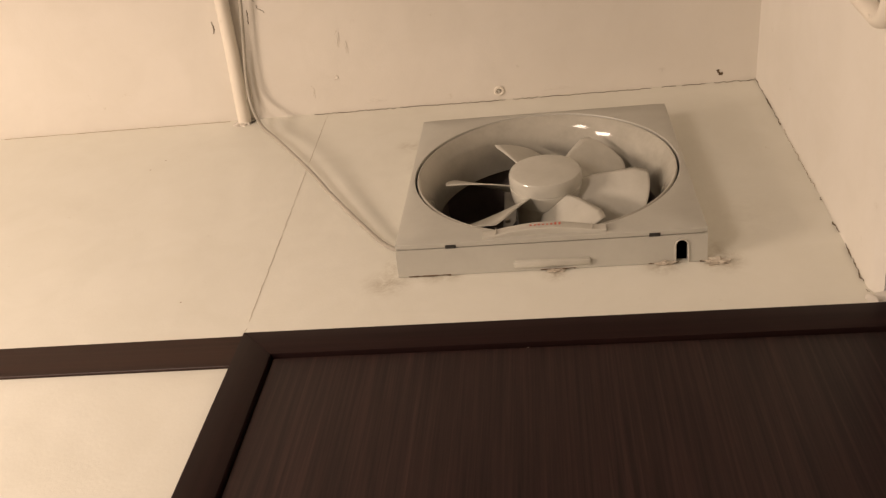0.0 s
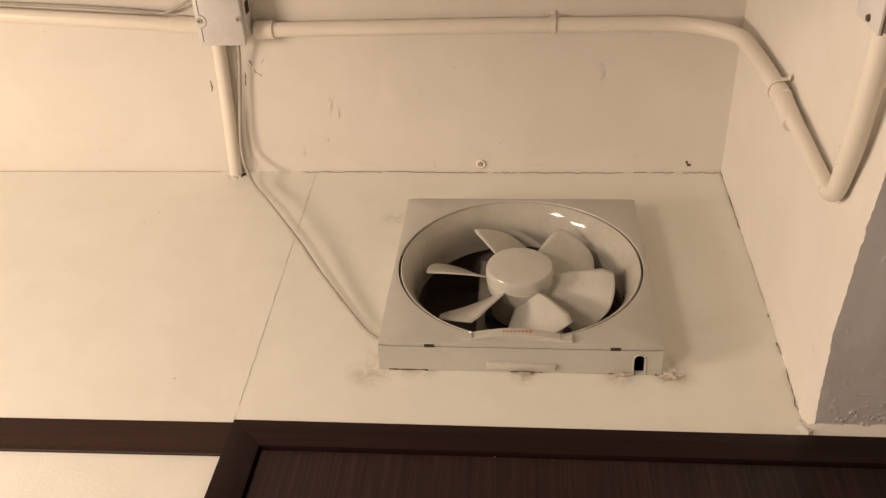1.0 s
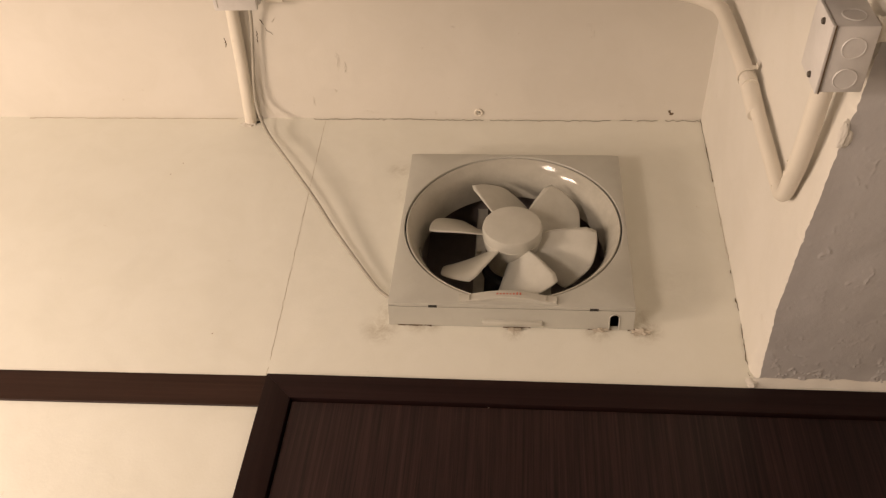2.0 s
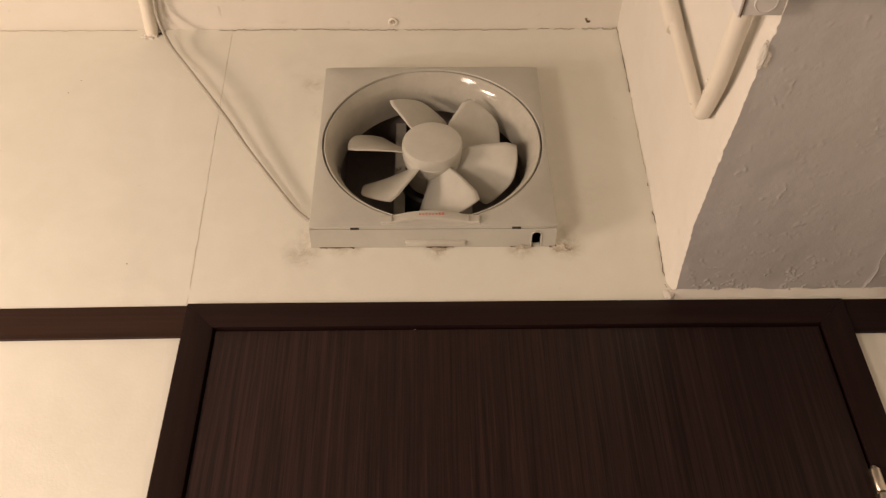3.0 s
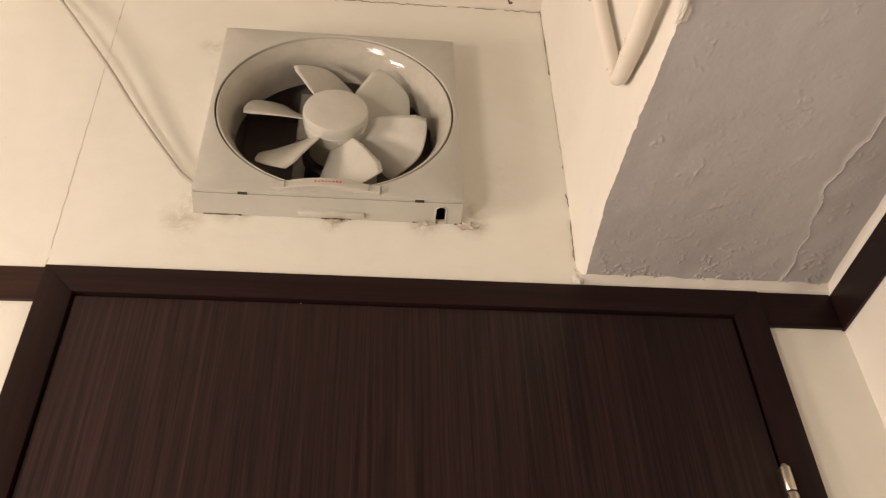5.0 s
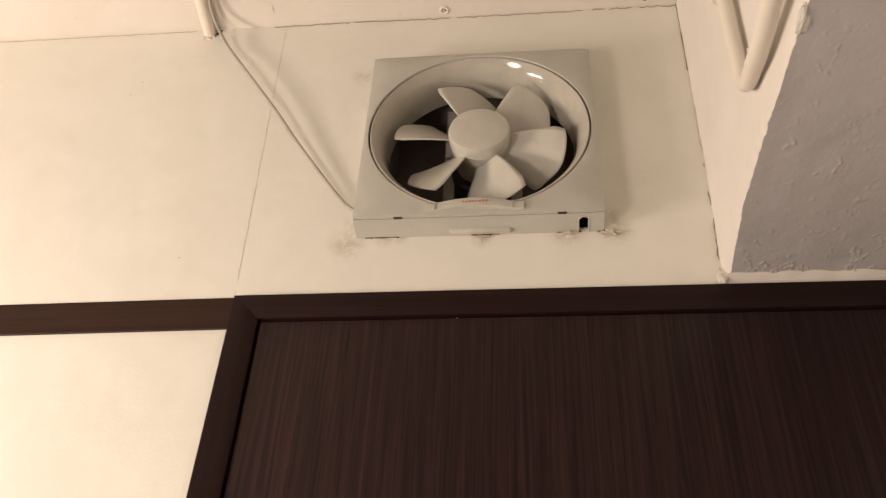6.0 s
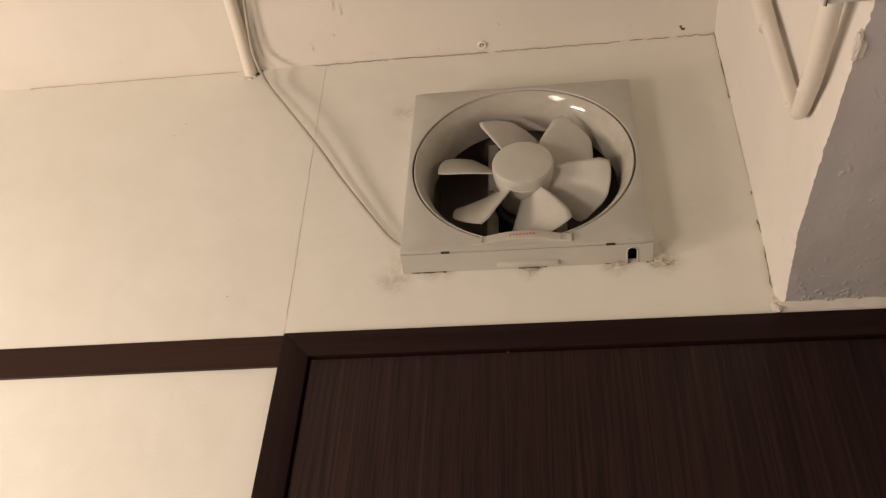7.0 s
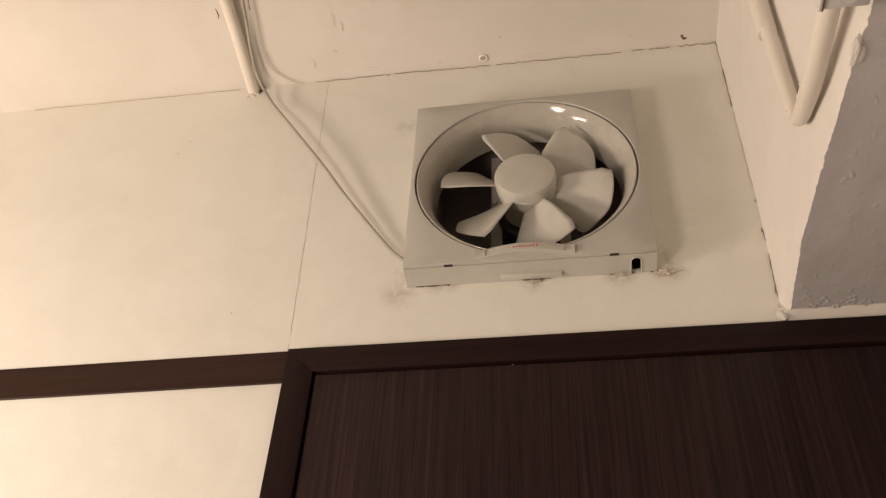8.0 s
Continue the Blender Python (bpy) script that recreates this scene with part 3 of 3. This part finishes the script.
def saddle(bm, p, axis, out):
    """A strap over a pipe at p; axis: along the pipe, out: away from the surface. Two feet lie on the surface."""
    p, axis, out = Vector(p), Vector(axis).normalized(), Vector(out).normalized()
    side = axis.cross(out)
    r = R + 0.0008
    line = [-side * (r + 0.006) - out * 0.0118, -side * (r + 0.001) - out * 0.0118]
    line += [r * (-side * math.cos(math.pi * k / 14) + out * math.sin(math.pi * k / 14)) for k in range(15)]
    line += [side * (r + 0.001) - out * 0.0118, side * (r + 0.006) - out * 0.0118]
    rows = []
    for d in line:
        thick = out * 0.0014 if abs(d.dot(side)) > r + 0.0005 else d.normalized() * 0.0014
        rows.append([bm.verts.new(p + d + axis * s + q) for s, q in ((-0.0048, Vector()), (0.0048, Vector()), (0.0048, thick), (-0.0048, thick))])
    for a, b in zip(rows, rows[1:]):
        for k in range(4):
            bm.faces.new((a[k], a[(k + 1) % 4], b[(k + 1) % 4], b[k]))
    bm.faces.new(rows[0])
    bm.faces.new(rows[-1][::-1])
    return bm


for x, y, z, r in ((0.6502, -0.318, 2.1665, 0.0026), (0.6500, -0.346, 2.1600, 0.0022), (0.6508, -0.333, 2.1690, 0.0018), (0.6525, -0.268, 2.2020, 0.0024), (0.6492, -0.392, 2.1540, 0.0020)):
    bm = bmesh.new()
    bmesh.ops.create_icosphere(bm, subdivisions=2, radius=1.0)
    for v in bm.verts:
        v.co = Vector((x + v.co.x * r * 0.7, y + v.co.y * r * (1 + 0.3 * math.sin(v.co.z * 3)), z + v.co.z * r * 1.5))
    part("paint_drip", bm, PIPE, ceiling_pipe)
part("saddle_clip", saddle(bmesh.new(), (0.384, -0.2688, CZ), (1, 0, 0), (0, 0, -1)), PIPE, ceiling_pipe)
part("saddle_clip", saddle(bmesh.new(), (0.660, -0.2820, 2.432), (0, 0, 1), (-1, 0, 0)), PIPE, ceiling_pipe)

left_pipe = thing("conduit_pipe", (-0.9, -0.3, CEILING_Z), "cream painted conduit along the ceiling into the box", "conduit", "conduits on ceiling and beam")
part("pipe", tube(bmesh.new(), [(WEST_X + 0.002, -0.369, CZ), (-0.9, -0.3205, CZ), (-0.52, -0.297, CZ), (-0.24, -0.278, CZ), (-0.174, -0.274, CZ)], R, 24), PIPE, left_pipe)
part("coupling", collar(bmesh.new(), (-0.232, -0.2778, CZ), (-0.176, -0.274, CZ), 0.0134), PIPE, left_pipe)

short_pipe = thing("conduit_pipe", (-0.17, -0.12, CEILING_Z), "short cream painted conduit on the ceiling ending at the wall", "conduit", "conduits on ceiling and beam")
part("pipe", tube(bmesh.new(), [(-0.158, -0.262, CZ), (-0.163, -0.13, CZ), (-0.1700, -0.003, CZ - 0.002)], 0.0112, 24), PIPE, short_pipe)

right_pipe = thing("conduit_pipe", (0.84, -0.54, SOFFIT_Z), "cream painted conduit under the beam out of the steel box", "conduit", "conduits on ceiling and beam")
part("pipe", tube(bmesh.new(), [(0.673, -0.537, 2.104), (0.80, -0.538, 2.104), (EAST_X - 0.002, -0.540, 2.104)], R, 24), PIPE, right_pipe)
part("coupling", collar(bmesh.new(), (0.6735, -0.537, 2.104), (0.677, -0.537, 2.104), 0.0128), PIPE, right_pipe)

# plastic box on the ceiling
jb = thing("junction_box", (-0.137, -0.3, CEILING_Z), "pale grey junction box with screwed cover on the ceiling", "junction box")
part("body", box(bmesh.new(), (-0.171, -0.3340, 2.690), (-0.098, -0.2580, CEILING_Z), 0.003), BOXGREY, jb)
cover = part("cover", box(bmesh.new(), (-0.1755, -0.3390, 2.679), (-0.1005, -0.2535, 2.6898), 0.003), BOXGREY, jb)
bm = bmesh.new()
groove = [(-0.168, -0.2610, 2.6786), (-0.168, -0.2840, 2.6786)] + [(-0.168 + 0.010 * math.sin(math.pi * k / 10), -0.2940 - 0.010 * math.cos(math.pi * k / 10) * -1, 2.6786) for k in range(10, -1, -1)][::-1] + [(-0.168, -0.3050, 2.6786), (-0.168, -0.3310, 2.6786)]
part("cover_groove", tube(bm, groove, 0.0007, 6), STRUT, cover)
for x, y in ((-0.169, -0.2950), (-0.106, -0.2970)):
    part("screw", tube(bmesh.new(), [(x, y, 2.6795), (x, y, 2.6772)], [0.0050, 0.0042], 18), STRUT, cover, "small cross-head screw")
    part("slot", box(box(bmesh.new(), (x - 0.0026, y - 0.0005, 2.6768), (x + 0.0026, y + 0.0005, 2.6774)), (x - 0.0005, y - 0.0026, 2.6768), (x + 0.0005, y + 0.0026, 2.6774)), DARK, cover)
part("side_slot", box(bmesh.new(), (-0.0985, -0.3180, 2.697), (-0.0975, -0.2980, 2.716), 0.0004, 1), DARK, jb, "dark knockout hole")

# steel box on the beam
sb = thing("steel_box", (BEAM_X, -0.514, 2.12), "pale painted steel outlet box with round knockouts on the beam", "junction box")
part("body", soften(prism(bmesh.new(), [(0.6315, 2.087), (0.672, 2.087), (0.672, 2.142), (0.6315, 2.142)], -0.5495, -0.4785), 0.002), BOXGREY, sb)
part("cover_seam", box(bmesh.new(), (0.6308, -0.5502, 2.0858), (0.6320, -0.4778, 2.0872)), CRACK, sb, "brown painted seam")
lid = part("cover", soften(prism(bmesh.new(), [(0.628, 2.086), (0.6312, 2.086), (0.6312, 2.144), (0.628, 2.144)], -0.5505, -0.4775), 0.001), BOXGREY, sb)
for y, z in ((-0.542, 2.111), (-0.4845, 2.111)):
    part("screw", tube(bmesh.new(), [(0.6282, y, z), (0.6257, y, z)], [0.0036, 0.0028], 16), SCREW, lid, "dark screw")


def ring(bm, center, normal, r, thick=0.0010):
    c, nrm = Vector(center), Vector(normal)
    u = nrm.orthogonal().normalized()
    w = nrm.cross(u)
    return tube(bm, [c + r * (math.cos(a) * u + math.sin(a) * w) for a in (2 * math.pi * k / 28 for k in range(29))], thick, 6, False)


for c in ((0.6525, -0.494, 2.0868), (0.6525, -0.527, 2.0868)):
    part("knockout", ring(tube(bmesh.new(), [(c[0], c[1], 2.0872), (c[0], c[1], 2.0863)], 0.0098, 28), c, (0, 0, 1), 0.0106), BOXGREY, sb)
part("knockout", ring(tube(bmesh.new(), [(0.6525, -0.5493, 2.108), (0.6525, -0.5502, 2.108)], 0.0098, 28), (0.6525, -0.5497, 2.108), (0, 1, 0), 0.0106), BOXGREY, sb)

# cables
cable = thing("power_cable", (-0.16, -0.05, 2.70), "thin cream cable hanging from the ceiling box to the fan", "cable")
run = spline([(-0.119, -0.262, 2.700), (-0.128, -0.21, 2.714), (-0.139, -0.14, 2.714), (-0.147, -0.085, 2.711), (-0.147, -0.042, 2.702), (-0.1233, -0.0160, 2.6611), (-0.0737, -0.0200, 2.5823),
              (-0.0002, -0.0180, 2.4711), (0.0439, -0.0145, 2.4001), (0.0893, -0.0110, 2.3325), (0.1289, -0.0090, 2.2757), (0.148, -0.0115, 2.253), (0.1625, -0.014, 2.240)], 8)
part("sheath", tube(bmesh.new(), run, 0.0029, 12), CABLE, cable)
cable2 = thing("thin_cable", (-0.6, -0.32, CEILING_Z), "thin cream cable running beside the ceiling conduit", "cable")
run = spline([(WEST_X + 0.003, -0.3885, CZ + 0.004), (-0.9, -0.3390, CZ + 0.004), (-0.52, -0.3150, CZ + 0.004), (-0.36, -0.3055, CZ + 0.004), (-0.255, -0.296, CZ + 0.003), (-0.238, -0.296, CZ), (-0.215, -0.306, CZ - 0.004), (-0.190, -0.317, CZ - 0.004), (-0.172, -0.319, CZ - 0.004)], 6)
part("sheath", tube(bmesh.new(), run, 0.0027, 10), CABLE, cable2)

# ---------------------------------------------------------------- cracks, chips, stains
def crack(name, points, width, mat, out, jitter=0.002, steps=60, seed=1, gaps=0.0, label="thin dark crack in the paint"):
    """A ragged dark line on a surface; out: the way off the surface. Its width comes and goes."""
    rng = random.Random(seed)
    pts = [Vector(p) for p in points]
    lens = [(b - a).length for a, b in zip(pts, pts[1:])]
    total = sum(lens)
    out = Vector(out)
    line = []
    for i in range(steps + 1):
        s = total * i / steps
        k = 0
        while k < len(lens) - 1 and s > lens[k]:
            s -= lens[k]
            k += 1
        d = (pts[k + 1] - pts[k]).normalized()
        line.append((pts[k] + d * s, d.cross(out).normalized()))
    bm = bmesh.new()
    last = None
    for i, (p, side) in enumerate(line):
        off = jitter * noise.noise(Vector((i * 0.31, seed * 7.3, 0))) + jitter * 0.4 * rng.uniform(-1, 1)
        w = width * max(0.0, 0.68 + 0.9 * noise.noise(Vector((i * 0.23, seed * 3.1, 5)))) * rng.uniform(0.6, 1.3)
        if noise.noise(Vector((i * 0.11, seed * 1.7, 9))) < gaps - 0.6:
            w = 0
        if w < width * 0.08:
            last = None
            continue
        now = [bm.verts.new(p + side * (off + w / 2)), bm.verts.new(p + out * (0.0008 if width > 0.001 else 0.00015) + side * off), bm.verts.new(p + side * (off - w / 2))]
        if last:
            bm.faces.new((last[0], now[0], now[1], last[1]))
            bm.faces.new((last[1], now[1], now[2], last[2]))
        last = now
    return tagged(link_mesh(name, bm, mat), label, "crack", kind="structure")


OUT = (0, -1, 0)
e = 0.0003
crack("ceiling_crack", [(-0.05, -e, CEILING_Z - 0.003), (0.10, -e, CEILING_Z - 0.002), (0.25, -e, CEILING_Z - 0.004), (0.40, -e, CEILING_Z - 0.004), (0.676, -e, CEILING_Z - 0.002)], 0.0011, CRACK, OUT, 0.0034, 420, 2, 0.08, "ragged dark crack where wall meets ceiling")
crack("ceiling_crack", [(-0.62, -e, CEILING_Z - 0.003), (-0.20, -e, CEILING_Z - 0.003)], 0.0012, HAIR, OUT, 0.0015, 90, 5, 0.1, "faint crack where wall meets ceiling")
crack("panel_joint", [(-0.026, -e, CEILING_Z - 0.004), (-0.018, -e, 2.50), (-0.012, -e, 2.35), (-0.003, -e, 2.103)], 0.0007, HAIR, OUT, 0.0012, 160, 3, 0.05, "hairline joint between two wall boards")
crack("corner_crack", [(0.6775, -0.002, CEILING_Z), (0.6755, -0.002, 2.60), (0.6735, -0.002, 2.53)], 0.0015, CRACK, (-0.7, -0.7, 0), 0.0014, 50, 7, 0.35, "ragged crack in the beam corner")
crack("corner_crack", [(0.6735, -0.002, 2.53), (0.6700, -0.002, 2.35)], 0.0008, HAIR, (-0.7, -0.7, 0), 0.002, 50, 8, 0.1, "faint crack in the beam corner")
crack("corner_crack", [(0.6695, -0.002, 2.33), (0.668, -0.002, 2.27), (0.6655, -0.002, 2.20), (0.662, -0.002, 2.125)], 0.0015, CRACK, (-0.7, -0.7, 0), 0.0018, 60, 11, 0.3, "broken dark crack in the beam corner")
crack("wall_scratch", [(-0.191, -0.174, CEILING_Z - e), (-0.188, -0.165, CEILING_Z - e), (-0.190, -0.155, CEILING_Z - e)], 0.0026, CRACK, (0, 0, -1), 0.002, 16, 4, -0.2, "small dark chip in ceiling paint")
crack("wall_scratch", [(-0.117, -0.21, CEILING_Z - e), (-0.108, -0.19, CEILING_Z - e), (-0.098, -0.182, CEILING_Z - e)], 0.0016, CRACK, (0, 0, -1), 0.002, 16, 6, -0.2, "small dark chip in ceiling paint")
crack("wall_scratch", [(-0.096, -0.205, CEILING_Z - e), (-0.090, -0.212, CEILING_Z - e)], 0.0012, HAIR, (0, 0, -1), 0.001, 12, 42, -0.2, "faint crack beside a paint chip")
crack("wall_scratch", [(-0.127, -0.188, CEILING_Z - e), (-0.129, -0.165, CEILING_Z - e)], 0.0014, CRACK, (0, 0, -1), 0.002, 20, 43, 0.1, "small dark chip in ceiling paint")
crack("pipe_hole", [(-0.158, -0.001, CEILING_Z - 0.018), (-0.150, -0.001, CEILING_Z - 0.004)], 0.0075, DARK, OUT, 0.001, 16, 44, -0.6, "dark hole where the conduit meets the wall")
crack("wall_scratch", [(0.618, -0.022, CEILING_Z - e), (0.622, -0.012, CEILING_Z - e), (0.627, -0.016, CEILING_Z - e)], 0.006, CRACK, (0, 0, -1), 0.002, 12, 9, -0.3, "small dark chip in ceiling paint")
crack("soffit_crack", peel_line, 0.0018, SOFFIT, (0, 0, -1), 0.0012, 150, 12, 0.25, "long ragged crack in peeling soffit paint")


def blob(name, center, size, mat, out, seed, label, category="plaster", rough=0.30):
    """A small lump of plaster on a surface; rough: how broken its outline is."""
    bm = bmesh.new()
    bmesh.ops.create_icosphere(bm, subdivisions=3, radius=1.0)
    c = Vector(center)
    for v in bm.verts:
        f = 0.85 + rough * noise.fractal(v.co * (1.3 + 2.5 * rough) + Vector((seed, 0, 0)), 0.7, 2.0, 4)
        v.co = Vector((v.co.x * size[0], v.co.y * size[1], v.co.z * size[2])) * f + c
    return tagged(link_mesh(name, bm, mat, angle=50 if rough < 0.5 else 20), label, category, "%s marks on wall and ceiling" % category)


blob("plaster_lump", (-0.174, -0.002, CEILING_Z - 0.022), (0.015, 0.005, 0.008), CEIL, OUT, 1.0, "broken plaster round the end of a conduit", rough=0.7)
blob("plaster_lump", (0.524, -0.002, 2.200), (0.014, 0.004, 0.007), PLASTER, OUT, 2.0, "broken plaster under the fan's corner", rough=0.8)
blob("plaster_lump", (0.466, -0.002, 2.2015), (0.011, 0.003, 0.003), PLASTER, OUT, 3.0, "broken plaster under the fan", rough=0.8)
blob("plaster_lump", (0.343, -0.002, 2.199), (0.010, 0.002, 0.003), PLASTER, OUT, 4.0, "broken plaster under the fan", rough=0.8)
blob("plaster_lump", (0.662, -0.003, 2.112), (0.008, 0.004, 0.010), WALL, OUT, 5.0, "paint lump at the foot of the beam")
bm = bmesh.new()
for k, (x, y, z, sx, sy, sz) in enumerate(((0.6805, -0.409, 0.001, 0.0058, 0.0190, 0.0048), (0.6850, -0.403, 0.000, 0.0062, 0.0120, 0.0022))):
    made = bmesh.ops.create_icosphere(bm, subdivisions=5, radius=1.0)["verts"]
    for v in made:
        f = 0.92 + 0.20 * noise.fractal(v.co * 1.5 + Vector((3.0 * k, 0, 1.0)), 1.1, 2.0, 4)
        v.co = Vector((x + v.co.x * sx * f, y + v.co.y * sy * f, SOFFIT_Z + z + v.co.z * sz * f))
tagged(link_mesh("plaster_lump", bm, WALL, angle=180), "ragged paint lump on the beam edge", "plaster", "plaster marks on wall and ceiling")
plug = thing("wall_plug", (0.267, -0.015, CEILING_Z), "white plastic plug in the ceiling paint", "wall plug")
part("collar", ring(bmesh.new(), (0.267, -0.016, CEILING_Z - 0.001), (0, 0, 1), 0.0062, 0.0026), PIPE, plug)
part("plug", tube(bmesh.new(), [(0.267, -0.016, CEILING_Z + 0.001), (0.267, -0.016, CEILING_Z - 0.004)], [0.0035, 0.0022], 14), STRUT, plug, "grey plug")

for k, (x, y, sx, sy) in enumerate(((0.012, -0.128, 0.0035, 0.016), (0.024, -0.112, 0.003, 0.011), (0.000, -0.062, 0.004, 0.004), (0.461, -0.197, 0.008, 0.005), (0.468, -0.180, 0.004, 0.010),
                                    (0.225, -0.194, 0.003, 0.003), (0.300, -0.055, 0.003, 0.003), (0.06, -0.015, 0.02, 0.005), (0.36, -0.012, 0.026, 0.004), (-0.045, -0.040, 0.003, 0.010), (0.53, -0.03, 0.006, 0.003))):
    blob("paint_blister", (x, y, CEILING_Z), (sx, sy, 0.0012), CEIL, (0, 0, -1), 20.0 + k, "small raised blister in ceiling paint", "blister", rough=0.7)
for k, (x, z) in enumerate(((-0.266, 2.585), (-0.28, 2.553), (-0.101, 2.177))):
    blob("paint_speck", (x, -0.0004, z), (0.0013, 0.0004, 0.0011), HAIR, OUT, 40.0 + k, "tiny brown speck on the wall", "speck")

# Flat dark strips colour in the shade of the plaster gaps below the fan.
for k, (x0, x1) in enumerate(((0.172, 0.222), (0.326, 0.366), (0.448, 0.482), (0.505, 0.520))):
    crack("fan_gap_shade", [(x0, -0.001, FZ0 - 0.0048), (x1, -0.001, FZ0 - 0.0048)], 0.0048, CRACK, OUT, 0.001, 24, 30 + k, -0.3, "dark strip for the shade in a plaster gap under the fan")


def bead(name, a, b, sides, size, label, deep=1.0):
    """A fillet of paint in the corner along the line from a to b; sides: the ways from the corner along its two faces."""
    a, b = Vector(a), Vector(b)
    u, w = Vector(sides[0]), Vector(sides[1])
    bm = bmesh.new()
    steps = 60
    rows = []
    for i in range(steps + 1):
        p = a.lerp(b, i / steps)
        f = deep * size * (0.9 + 0.4 * noise.noise(p * 34))
        g = size * (0.8 + 0.5 * noise.noise(p * 27 + Vector((4, 0, 0))))
        rows.append([bm.verts.new(q) for q in (p, p + u * f, p + u * f * 0.38 + w * g * 0.38, p + w * g)])
    for p, q in zip(rows, rows[1:]):
        for k in range(4):
            bm.faces.new((p[k], p[(k + 1) % 4], q[(k + 1) % 4], q[k]))
    return structure(name, bm, WALL, label, "trim")


bead("trim_bead_north", (0.664, 0.0, SOFFIT_Z - 0.0005), (EAST_X, 0.0, SOFFIT_Z - 0.0005), ((0, -1, 0), (0, 0, -1)), 0.010, "cream paint fillet along the beam underside", 1.1)
bead("trim_bead_east", (EAST_X, 0.0, SOFFIT_Z - 0.0005), (EAST_X, CROSS_Y, SOFFIT_Z - 0.0005), ((-1, 0, 0), (0, 0, -1)), 0.0055, "cream paint fillet along the beam underside")
blob("paint_speck", (0.311, -0.0036, 2.0562), (0.0011, 0.0007, 0.0010), PLASTER, OUT, 50.0, "tiny pale chip on the door edge", "speck", rough=0.8)
